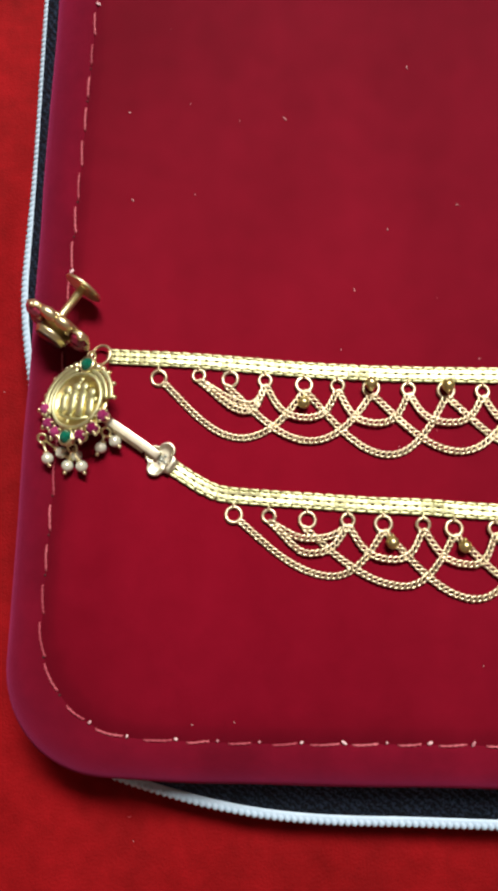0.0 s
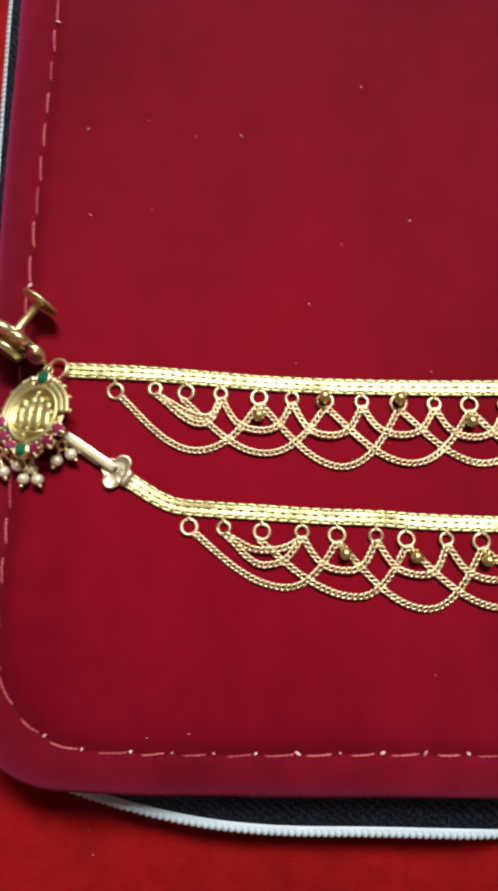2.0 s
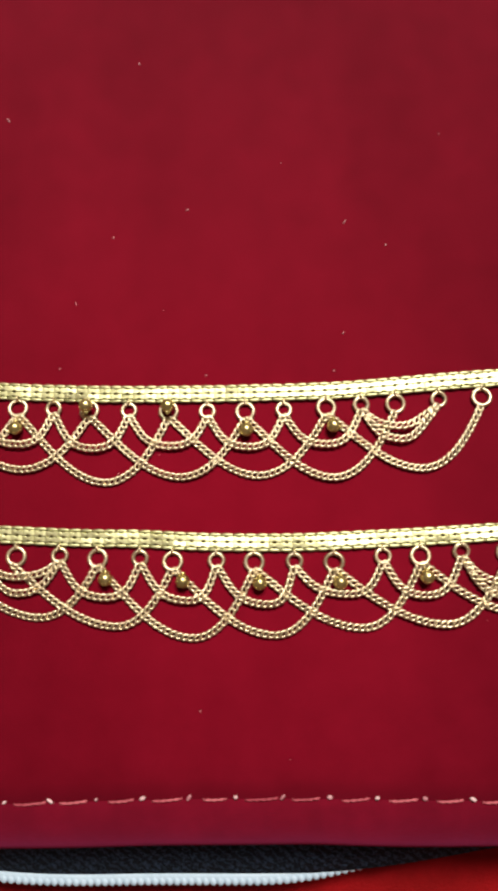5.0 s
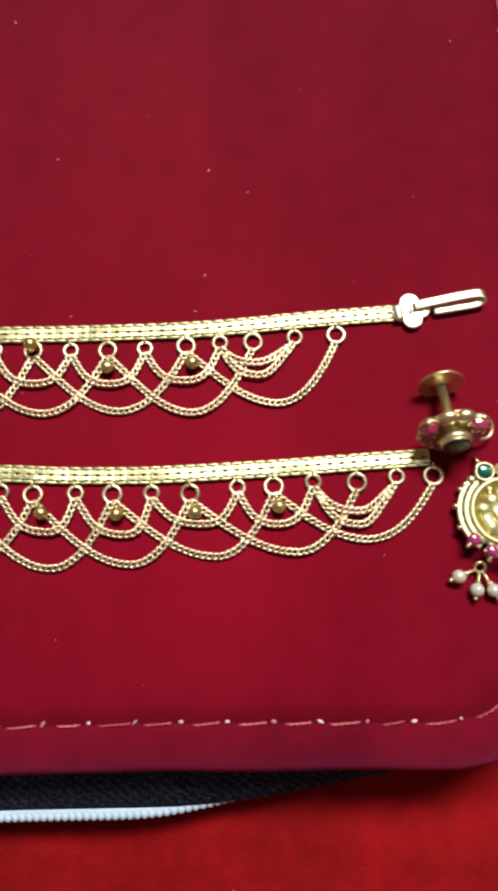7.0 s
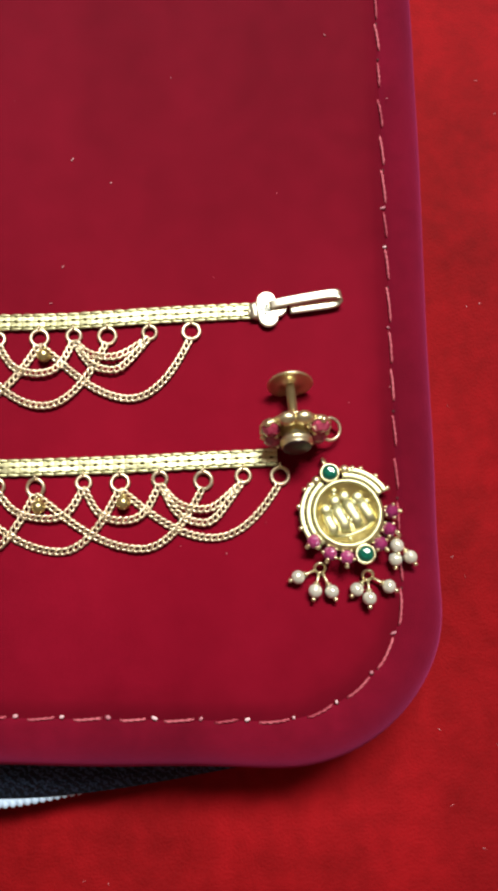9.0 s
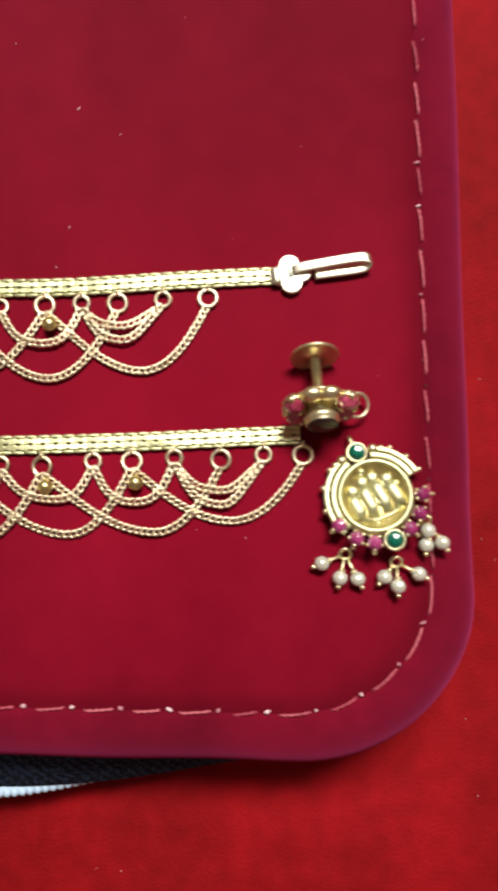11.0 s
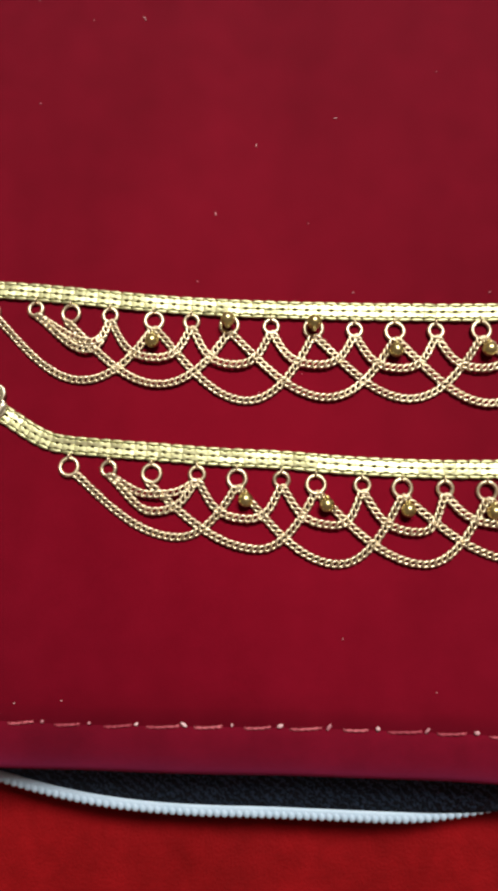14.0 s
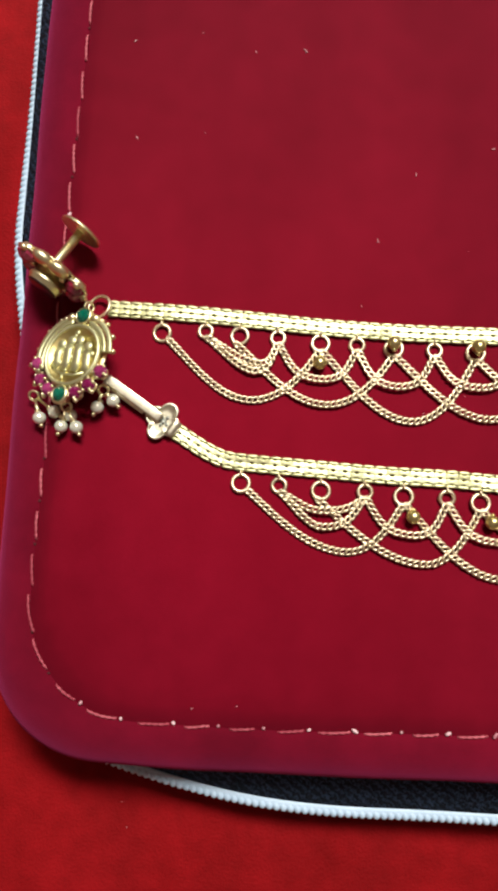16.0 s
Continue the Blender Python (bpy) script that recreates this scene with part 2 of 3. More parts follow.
def cloth_height(x, y):
    """Soft waves and a few creases of the cloth, in mm; flat under the case."""
    h = 2.2 * noise.noise((x / 90, y / 70, 3.1)) + 0.9 * noise.noise((x / 26, y / 34, 7.7)) + 0.25 * noise.noise((x / 8, y / 9, 1.7))
    for px, py, dx, dy, w in ((-62, -125, 0.55, 0.83, 3.0), (-128, 40, 0.1, 0.99, 4.0), (150, -20, -0.25, 0.97, 5.0), (60, -128, 0.98, 0.2, 4.0)):
        off = (x - px) * dy - (y - py) * dx
        run = (x - px) * dx + (y - py) * dy
        h -= 1.3 * math.exp(-(off / w) ** 2) * math.exp(-(run / 45) ** 2)
    return h


def build_cloth():
    inner = np.linspace(-230, 230, 116)
    outer = np.array([-2390, -1200, -800, -500, -330])
    xs = np.concatenate([outer, inner, -outer[::-1]])
    bm = bmesh.new()
    loft(bm, [[Vector((x, y, min(-0.15, -2.2 + cloth_height(x, y)) if max(abs(x), abs(y)) < 240 else -2.2)) * MM for x in xs] for y in xs], closed=False)
    ob = part("bedspread", bm, CLOTH)
    tagged(ob, "bright scarlet soft bedspread, slightly creased, under the case", "cloth")


build_cloth()


# ---- the velvet case ----
X_LEFT, X_RIGHT, Y_NEAR, Y_FAR = -102.6, 121.4, -81.3, 170.0


def outline(inset, n_side=64, n_corner=18):
    """The case's rounded outline, drawn in by inset mm: points and outward normals, anticlockwise from the near side."""
    l, r, b, t = X_LEFT + inset, X_RIGHT - inset * 0.93, Y_NEAR + inset, Y_FAR - inset
    pts = []
    corners = ((r, b, -90, max(35.5 - 0.74 * inset, 3)), (r, t, 0, max(30 - 0.5 * inset, 3)), (l, t, 90, max(30 - 0.5 * inset, 3)), (l, b, 180, max(3, 25.5 - 0.15 * min(inset, 10.5) - 0.3 * max(0, inset - 10.5))))
    start = Vector((l + corners[3][3], b, 0))
    for cx, cy, a0, rad in corners:
        ox, oy = cx + (-rad if cx == r else rad), cy + (-rad if cy == t else rad)
        arc = []
        for k in range(n_corner + 1):
            a = radians(a0 + 90 * k / n_corner)
            arc.append((Vector((ox + rad * math.cos(a), oy + rad * math.sin(a), 0)), Vector((math.cos(a), math.sin(a), 0))))
        for k in range(n_side):
            pts.append((start.lerp(arc[0][0], k / n_side), arc[0][1]))
        pts += arc[:-1]
        start = arc[-1][0]
    out = []
    for p, nrm in pts:
        # the sides lean in a little towards the far end, and bow
        x = p.x - 0.024 * p.y * smooth(p.x, 50, 112) + 0.028 * max(0, p.y - 30) * (1 - smooth(p.x, -92, -50)) * (0.2 + 0.8 * smooth(inset, 0, 10))
        x -= 0.8 * smooth(inset, 6, 10) * (1 - smooth(p.y, -45, 5)) * (1 - smooth(p.x, -80, -60))
        y = p.y + (1.6 * smooth(p.x, -50, 36) - 0.8 * (1 - smooth(p.x, -60, 0))) * (1 - smooth(p.y, -70, -30))
        out.append((Vector((x, y, 0)), nrm))
    return out


def case_top(x, y):
    return 0.14 * noise.noise((x / 40, y / 40, 0.3)) + 0.06 * noise.noise((x / 11, y / 11, 5.3)) - 0.12


def build_case():
    case = thing("jewellery_case", (0, 0, 0), "crimson velvet zipped jewellery case lying open on scarlet cloth", "jewellery case")
    profile = ((9, 15.0), (4.5, 15.2), (1.6, 17.0), (0.3, 20.0), (0.0, 22.8), (0.35, 24.7), (1.4, 26.6), (3.0, 28.1), (5.2, 29.05), (7.2, 29.45), (8.8, 29.4),
               (9.7, 29.3), (10.5, 28.9), (11.3, 29.3), (12.6, 29.8), (14.5, 30.0), (18, 30), (24, 30), (32, 30), (42, 30), (54, 30), (68, 30), (84, 30))
    bm = bmesh.new()
    rings = []
    for inset, height in profile:
        ring = []
        for p, nrm in outline(inset):
            z = height
            wob = 0.5 * noise.noise((p.x / 28, p.y / 28, inset / 9)) * smooth(12 - inset, 0, 8)
            z += (0.34 * noise.noise((p.x / 9, p.y / 9, 4.4)) + 0.2 * noise.noise((p.x / 4, p.y / 4, 8.1))) * smooth(inset, 1.5, 5) * (1 - smooth(inset, 8.6, 10.5))
            ring.append(Vector((p.x + nrm.x * wob, p.y + nrm.y * wob, z + case_top(p.x, p.y) * smooth(height, 20, 30))) * MM)
        rings.append(ring)
    seam_ring = [inset for inset, _ in profile].index(10.5)
    rows = loft(bm, rings[: seam_ring + 1])
    bm.faces.new(rows[0][::-1])
    part("border", bm, BORDER, case, "rounded magenta-tinged velvet border")
    bm = bmesh.new()
    rows = loft(bm, rings[seam_ring:])
    bm.faces.new(rows[-1])
    part("cushion", bm, VELVET, case, "padded crimson velvet panel inside the seam")
    bm = bmesh.new()
    loft(bm, [[Vector((p.x, p.y, z)) * MM for p, _ in outline(i)] for i, z in ((9, -0.1), (7.5, 1.0), (7, 3), (7, 13), (9, 15.2))], cap=True)
    part("base", bm, VELVET, case, "dark lower shell of the case")

    # zip tape and its row of teeth, bulging out at the near side and at one end
    rim = outline(0.0, 60, 18)
    inner, outer, coil = [], [], []
    for p, nrm in rim:
        near = smooth(-nrm.y, 0.2, 0.85) * math.sin(math.pi / 2 * min(1, max(0, (p.x + 92) / 78))) ** 0.8 * (1 - smooth(p.x, 25, 132))
        left = smooth(-nrm.x, 0.6, 1.0) * smooth(p.y, -26, 46)
        d = -3.5 + 14.2 * near + (10.9 + 0.012 * max(0, p.y - 30)) * left
        tuck = smooth(p.x, 18, 62) * smooth(-nrm.y, 0.5, 1)
        lift = 1.2 * noise.noise((p.x / 45, p.y / 45, 2.2))
        inner.append(p + nrm * -4.5 + Vector((0, 0, 18.0)))
        outer.append(p + nrm * d + Vector((0, 0, 11.0 + lift)))
        under = left * (0.4 + 0.6 * smooth(p.y, 40, 90))
        coil.append((p + nrm * (d + 1.1 - 3.4 * tuck - under) + Vector((0, 0, 10.6 + lift - 1.8 * tuck - 0.7 * under)), nrm))
    bm = bmesh.new()
    up = Vector((0, 0, 0.35))
    mid = [(a + b) / 2 + Vector((0, 0, -1.0)) for a, b in zip(inner, outer)]
    loft(bm, [[p * MM for p in row] for row in (inner, mid, outer, [p - up for p in outer], [p - up for p in mid], [p - up for p in inner], inner)])
    bmesh.ops.remove_doubles(bm, verts=bm.verts[:], dist=1e-7)
    tape = part("zip_tape", bm, TAPE, case, "black woven zip tape")
    n = len(coil)
    # from the end side, round the near corner, to the middle of the near side
    first = next(k for k in range(n) if coil[k][1].x < -0.99 and coil[k][0].y < 150)
    run = [coil[(first + k) % n] for k in range(n)]
    stop = max(k for k, (p, nrm) in enumerate(run) if nrm.y < -0.99 and p.x < 84)
    line = evenly([p for p, _ in run[: stop + 1]], 1.62)
    bm = bmesh.new()
    sweep(bm, [p - Vector((0, 0, 0.15)) for p in line], 1.3, 0.62, 8)
    cord = part("teeth_cord", bm, TEETH, case, "white nylon zip edge")
    bm = bmesh.new()
    lathe(bm, ((0.05, -0.78), (0.6, -0.62), (0.88, 0), (0.6, 0.62), (0.05, 0.78)), 8)
    bmesh.ops.scale(bm, vec=(1.0, 1.25, 0.78), verts=bm.verts[:])
    bmesh.ops.translate(bm, vec=(0, -0.62 * MM, 0.06 * MM), verts=bm.verts[:])
    tooth = mesh_from("tooth", bm, TEETH)
    for a, b in zip(line, line[1:]):
        piece("tooth", tooth, along(a, b, 0, 24), cord)

    # the running stitch round the border, with its pale knots
    seam = evenly([p + Vector((0, 0, 29.02)) for p, _ in outline(10.5, 60, 24)] + [outline(10.5)[0][0] + Vector((0, 0, 29.02))], 0.47)
    rng = random.Random(4)
    pitch = 20
    hole_bm = bmesh.new()
    lathe(hole_bm, ((0.05, 0.0), (0.34, 0.0), (0.27, 0.05), (0.05, 0.06)), 8)
    hole = mesh_from("hole", hole_bm, HOLE)
    knot_bm = bmesh.new()
    ball(knot_bm, 0.42, u=8, v=6)
    knot = mesh_from("knot", knot_bm, KNOT)
    for s in range(0, len(seam) - 16, pitch):
        if seam[s].y > 140:
            continue
        tilt = 0.26 + rng.uniform(-0.2, 0.14)
        near_side = seam[s].y < -60
        a, b = s + (3 if near_side else 2) + rng.randint(-1, 1), min(len(seam) - 1, s + (15 if near_side else 17) + rng.randint(-1, 1))
        t = (seam[b] - seam[a]).normalized()
        side = Vector((-t.y, t.x, 0))
        pts = []
        for k in range(a, b + 1):
            u = (k - a) / (b - a)
            pts.append(seam[k] + side * (tilt * (u - 0.5) * 2 + 0.05 * rng.uniform(-1, 1)) + Vector((0, 0, 0.05 + 0.55 * math.sin(math.pi * u) ** 0.6 - 0.2)))
        bm = bmesh.new()
        for ply in (0, math.pi):
            sweep(bm, [p + side * 0.13 * math.cos(1.15 * k + ply) + Vector((0, 0, 0.13 * math.sin(1.15 * k + ply))) for k, p in enumerate(pts)], 0.17, 0.17, 6)
        part("stitch", bm, THREAD, case)
        c = seam[min(s + 18, len(seam) - 1)]
        if rng.random() < (0.4 if near_side else 0.5):
            piece("needle_hole", hole, at(c.x, c.y, c.z - 0.05), case)
        if rng.random() < (0.92 if near_side else 0.16):
            piece("knot", knot, at(c.x + side.x * 0.45, c.y + side.y * 0.45, c.z + 0.25, 0, 0, rng.uniform(-40, 60)) @ Matrix.Diagonal((rng.uniform(0.7, 1.9), rng.uniform(0.6, 1.1), 0.8, 1)), case)
    return case


build_case()


# ---- the two ear chains ----
def plate_link():
    """One flat plate of the woven band, notched in the middle of each long edge."""
    shape = ((1.0, 0.5), (0.9, 0.6), (0.42, 0.6), (0.2, 0.38), (-0.2, 0.38), (-0.42, 0.6), (-0.9, 0.6), (-1.0, 0.5))
    shape += tuple((-x, -y) for x, y in shape)
    bm = bmesh.new()
    loft(bm, [[Vector((x * 1.27 * k, y * w, z)) * MM for x, y in shape] for k, w, z in ((0.97, 0.9, -0.3), (1.0, 1.0, -0.1), (1.0, 1.0, 0.22), (0.97, 0.9, 0.32), (0.5, 0.35, 0.36))], True, True)
    return mesh_from("band_link", bm, PALE, False)


def edge_link():
    """One narrow rounded link of the band's scalloped edge."""
    bm = bmesh.new()
    rings = []
    for x, w, t in ((-1.27, 0.2, 0.14), (-0.95, 0.3, 0.24), (-0.4, 0.38, 0.3), (0.4, 0.38, 0.3), (0.95, 0.3, 0.24), (1.27, 0.2, 0.14)):
        rings.append([Vector((x, w * math.cos(a), t * math.sin(a))) * MM for a in (2 * math.pi * (k + 0.5) / 8 for k in range(8))])
    loft(bm, rings, True, True)
    return mesh_from("edge_link", bm, PALE)


def curb_link():
    """One flattened oval wire link with an open middle."""
    bm = bmesh.new()
    rings = []
    for i in range(12):
        a = 2 * math.pi * i / 12
        ring = []
        for k in range(6):
            b = 2 * math.pi * (k + 0.5) / 6
            ring.append(Vector(((0.80 + 0.31 * math.cos(b)) * math.cos(a), (0.54 + 0.31 * math.cos(b)) * math.sin(a), 0.26 * math.sin(b))) * MM)
        rings.append(ring)
    loft(bm, rings + rings[:1])
    bmesh.ops.remove_doubles(bm, verts=bm.verts[:], dist=1e-7)
    return mesh_from("chain_link", bm, ROSE)


PLATE, EDGE, CURB = plate_link(), edge_link(), curb_link()
TOP = 30.05  # the velvet's top, mm


def swag(parent, a, b, low, z, seed, long, pair, straight):
    """A curb chain from a to b that sags to the point low."""
    rng = random.Random(seed)
    a, b, low = Vector((*a, TOP + 0.6)), Vector((*b, TOP + 0.6)), Vector((*low, z))
    dense = []
    for start, end, flip in ((a, low, False), (b, low, True)):
        d = end - start
        if pair and flip == (pair > 2):
            leave, arrive = Vector((d.x * 0.95, d.y * 1.0, 0)), Vector((d.x * 0.95, 0, 0))
        elif long and not flip:
            leave, arrive = Vector((d.x * straight, d.y * 1.03, 0)), Vector((d.x * (1.95 - straight), 0, 0))
        elif long:
            leave, arrive = Vector((d.x * 0.53, d.y * 1.08, 0)), Vector((d.x * 1.5, 0, 0))
        else:
            leave, arrive = Vector((d.x * 0.72, d.y * 1.6, 0)), Vector((d.x * 2.0, 0, 0))
        arc = []
        for k in range(30):
            u = k / 29
            h = (2 * u ** 3 - 3 * u ** 2 + 1, u ** 3 - 2 * u ** 2 + u, -2 * u ** 3 + 3 * u ** 2, u ** 3 - u ** 2)
            arc.append(start * h[0] + leave * h[1] + end * h[2] + arrive * h[3])
        dense += arc[::-1][1:] if flip else arc
    pts = evenly(dense, 1.27)
    # the swag itself is its first link; the rest hang under it
    lead, twist = None, rng.uniform(3, 10)
    for k, (p, q) in enumerate(zip(pts, pts[1:])):
        m = along(p, q, 15 + twist * math.sin(0.35 * k + seed) + rng.uniform(-7, 7), 27 + rng.uniform(-5, 5))
        if lead is None:
            lead = new("swag_chain", wire)
            lead.parent = parent
            lead.matrix_basis = Matrix.Translation(p * MM)
            tagged(lead, "fine curb chain hung in a loop")
        piece("chain_link", CURB, Matrix.Translation(-pts[0] * MM) @ m, lead)


def end_loop():
    bm = bmesh.new()
    torus(bm, 0.5, 0.17, 10, 6)
    return mesh_from("end_loop", bm, ROSE)


wire = end_loop()


def clover_clasp(parent, m, offset, bowl):
    bm = bmesh.new()
    rings = []
    face = ((0.02, 0.95), (0.5, 1.0), (0.8, 1.02), (0.86, 1.3), (0.94, 1.38)) if bowl else ((0.02, 1.34), (0.5, 1.34), (0.8, 1.33), (0.9, 1.33), (0.96, 1.3))
    for scale, z in face + ((1.0, 1.2), (1.0, 0.6), (0.9, 0.3), (0.02, 0.25)):
        ring = []
        for k in range(72):
            a = 2 * math.pi * k / 72
            off = (a + math.pi / 4) % (math.pi / 2) - math.pi / 4
            r = scale * (2.05 * math.cos(off) + math.sqrt(2.0 ** 2 - (2.05 * math.sin(off)) ** 2))
            ring.append(m @ (Vector((r * math.cos(a), r * math.sin(a), z)) * MM))
        rings.append(ring)
    loft(bm, rings, cap=True)
    clasp = part("clover_plate", bm, WORN, parent, "pale gold four-lobed clasp plate")
    bm = bmesh.new()
    for k in range(9):
        a = 0.7 * k
        ball(bm, 0.42, m @ at(0.16 * k * math.cos(a * 1.9), 0.14 * k * math.sin(a * 1.9), 1.05 if bowl else 1.32) @ Matrix.Diagonal((1, 1, 0.4, 1)), 8, 5)
    part("engraved_boss", bm, SOLDER, clasp, "rough solder mark")
    bm = bmesh.new()
    o = offset
    path = spline([(0.6, 0.7 * o, 1.5), (2.6, 0.95 * o, 2.0), (8, 1.1 * o, 2.4), (13.2, 1.15 * o, 2.5), (14.9, 0.8 * o, 2.2), (14.9, -0.3 * o, 1.5), (13.4, -0.95 * o, 1.1), (8, -1.0 * o, 1.1), (4.6, -0.9 * o, 1.0)], 0.5)
    sweep(bm, path, 1.02, 0.34, 12, (0, 1, 0), 0.45)
    bmesh.ops.transform(bm, matrix=m, verts=bm.verts[:])
    part("hook", bm, WORN, parent, "pale gold bent hook")
    bm = bmesh.new()
    sweep(bm, [(-3.6, 0, 1.3), (-2.6, 0, 1.35), (-1.9, 0, 1.3)], 1.75, 0.45, 12, (0, 1, 0), 0.5)
    bmesh.ops.transform(bm, matrix=m, verts=bm.verts[:])
    part("end_cap", bm, WORN, parent)


def ear_chain(label, band, rings, lows, balls, seed):
    """band: the woven strip's line; rings: hanging rings along it; lows: where the swags sag to; balls: beads by ring."""
    rng = random.Random(seed)
    chain = thing("ear_chain", (0, 0, 0), label, "ear chain", "gold ear chains")
    line = spline([(x, y, TOP + 0.5) for x, y in band], 2.5)
    bm = bmesh.new()
    # added backing strip; its dark colour paints the shade in the gaps
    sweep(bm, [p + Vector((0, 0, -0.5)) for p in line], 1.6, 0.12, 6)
    strip = part("woven_band", bm, GAP_SHADE, chain, "flat woven gold band with scalloped edges")
    for row, (off, me) in enumerate(((-1.55, EDGE), (-0.61, PLATE), (0.61, PLATE), (1.55, EDGE))):
        for k, (p, q) in enumerate(zip(line, line[1:])):
            side = Vector((-(q - p).y, (q - p).x, 0)).normalized() * off
            roll = -6 + 18 * noise.noise((k / 4.3, row / 5, seed)) + rng.uniform(-6, 6)
            piece("band_link", me, along(p + side, q + side, roll, rng.uniform(-2.5, 2.5)) @ pose(0, 0, 0, 0, rng.uniform(-4, 4) + 5 * noise.noise((k / 3, row / 3, seed + 5))), strip)
    for k, (x, y) in enumerate(rings):
        big = 1.82 if k % 2 == 0 else 1.46
        bm = bmesh.new()
        torus(bm, big, 0.42, 24, 8, at(x, y, TOP + 0.42, rng.uniform(-7, 7), rng.uniform(-7, 7)))
        torus(bm, 0.55, 0.24, 12, 6, at(x, y + big + 0.35, TOP + 0.65, 80, 0, 90))
        part("ring", bm, ROSE, chain)
    for k, (i, j, x, y, z) in enumerate(lows):
        (xa, ya), (xb, yb) = rings[i], rings[j]
        ra = 1.82 if i % 2 == 0 else 1.46
        swag(chain, (xa + {0: 0.8, 2: -0.4}.get(i, 0.25) * ra, ya - (0.75 if i == 0 else 0.95) * ra), (xb - 0.1 * ra, yb - 0.95 * ra), (x, y), TOP + 0.6 * z, seed * 100 + k, j - i > 2, i if i in (1, 13) else 0, 0.78 if seed == 1 else 0.72)
    for i, dx, dy in balls:
        x, y = rings[i]
        bm = bmesh.new()
        z = TOP + (1.4 if dy < 0 else 2.6)
        ball(bm, 1.48, at(x + dx, y + dy, z), 20, 14)
        lathe(bm, ((0.55, 0), (0.5, 0.5), (0.3, 0.75), (0.1, 0.8)), 12, at(x + dx, y + dy + math.copysign(1.15, -dy), z, math.copysign(90, dy)))
        bead = part("gold_bead", bm, BEAD, chain, "small round gold bead")
        bm = bmesh.new()
        torus(bm, 0.55, 0.2, 12, 6, at(x + dx * 0.6, y + dy * 0.55, TOP + 1.0, 75, 0, 80))
        part("bead_loop", bm, ROSE, bead)
    return chain


RINGS_A = [(-67.7, 11.8), (-58.0, 12.5), (-50.4, 11.7), (-42.0, 11.5), (-32.7, 10.6), (-24.8, 10.5), (-16.9, 10.0), (-8.2, 9.9), (0.5, 9.7), (8.9, 9.6), (17.1, 9.5), (25.4, 9.8), (34.5, 10.2), (42.0, 10.8), (49.3, 10.9), (58.5, 11.8), (67.6, 12.2)]
LOWS_A = [(0, 4, -47.4, -2.5, 0.8), (2, 6, -31.1, -2.9, 1.2), (4, 8, -12.8, -5.8, 0.8), (6, 10, 3.4, -4.7, 1.2), (8, 12, 20.0, -4.4, 0.8), (10, 14, 36.0, -4.9, 1.2), (12, 16, 54.7, -3.0, 0.8),
          (1, 3, -46.6, 3.9, 1.7), (1, 3, -45.6, 5.5, 2.2), (3, 5, -31.9, 2.6, 1.7), (5, 7, -15.5, 1.6, 1.7), (7, 9, 1.4, 2.0, 1.7), (9, 11, 18.2, 1.7, 1.7), (11, 13, 34.6, 2.2, 1.7), (13, 15, 51.1, 3.2, 1.7), (13, 15, 50.5, 6.0, 2.2)]
RINGS_B = [(-48.5, -20.6), (-40.3, -20.7), (-31.4, -21.4), (-22.1, -21.2), (-14.0, -21.8), (-5.0, -21.7), (1.9, -22.4), (11.1, -22.2), (19.0, -22.5), (27.4, -22.3), (35.6, -22.5), (45.7, -21.3), (53.4, -21.2), (61.8, -20.3), (71.0, -20.5), (79.4, -19.4), (87.2, -19.3)]
LOWS_B = [(0, 4, -25.6, -34.0, 0.8), (2, 6, -9.3, -35.7, 1.2), (4, 8, 6.5, -38.0, 0.8), (6, 10, 23.4, -37.3, 1.2), (8, 12, 41.4, -35.8, 0.8), (10, 14, 58.3, -35.0, 1.2), (12, 16, 73.1, -32.5, 0.8),
          (1, 3, -31.1, -29.0, 1.7), (1, 3, -31.8, -25.6, 2.2), (3, 5, -11.7, -29.8, 1.7), (5, 7, 5.8, -30.4, 1.7), (7, 9, 22.3, -31.1, 1.7), (9, 11, 38.7, -29.0, 1.7), (11, 13, 54.3, -29.2, 1.7), (13, 15, 71.8, -29.4, 1.7), (13, 15, 71.6, -26.6, 2.2)]

upper = ear_chain("gold ear chain with looped swags, laid farther from the seam",
                  [(-80.2, 17.0), (-60.7, 16.3), (-46.4, 15.3), (-32.7, 14.3), (-18.2, 13.7), (-4.4, 13.5), (12.2, 13.5), (34.3, 13.9), (47.5, 14.7), (60.0, 15.7), (70.7, 16.4), (80.7, 17.0)],
                  RINGS_A, LOWS_A, [(4, 0, -4.5), (6, -0.2, 0.7), (8, 0.1, 0.8), (10, 0.3, -4.1), (12, 1.5, -4.1)], 1)
clover_clasp(upper, at(84.2, 17.2, TOP, 0, 0, 9) @ Matrix.Diagonal((1.06, 1.0, 1, 1)), 0.85, False)
lower = ear_chain("gold ear chain with looped swags, laid nearer the seam",
                  [(-63.5, -9.8), (-61.4, -11.0), (-56.5, -13.9), (-52.0, -15.7), (-45.3, -16.3), (-31.6, -16.9), (-18.0, -17.5), (-4.5, -17.7), (7.1, -18.3), (25.4, -18.5), (41.2, -17.9), (55.7, -17.2), (71.4, -16.2), (86.6, -15.3)],
                  RINGS_B, LOWS_B, [(4, 2.0, -4.2), (6, 2.3, -4.0), (8, 1.2, -4.3), (10, 1.2, -4.1), (12, 1.1, -4.3)], 2)
clover_clasp(lower, at(-66.1, -8.0, TOP, 0, 0, 147) @ Matrix.Diagonal((1.02, 1.12, 1, 1)), -0.25, True)


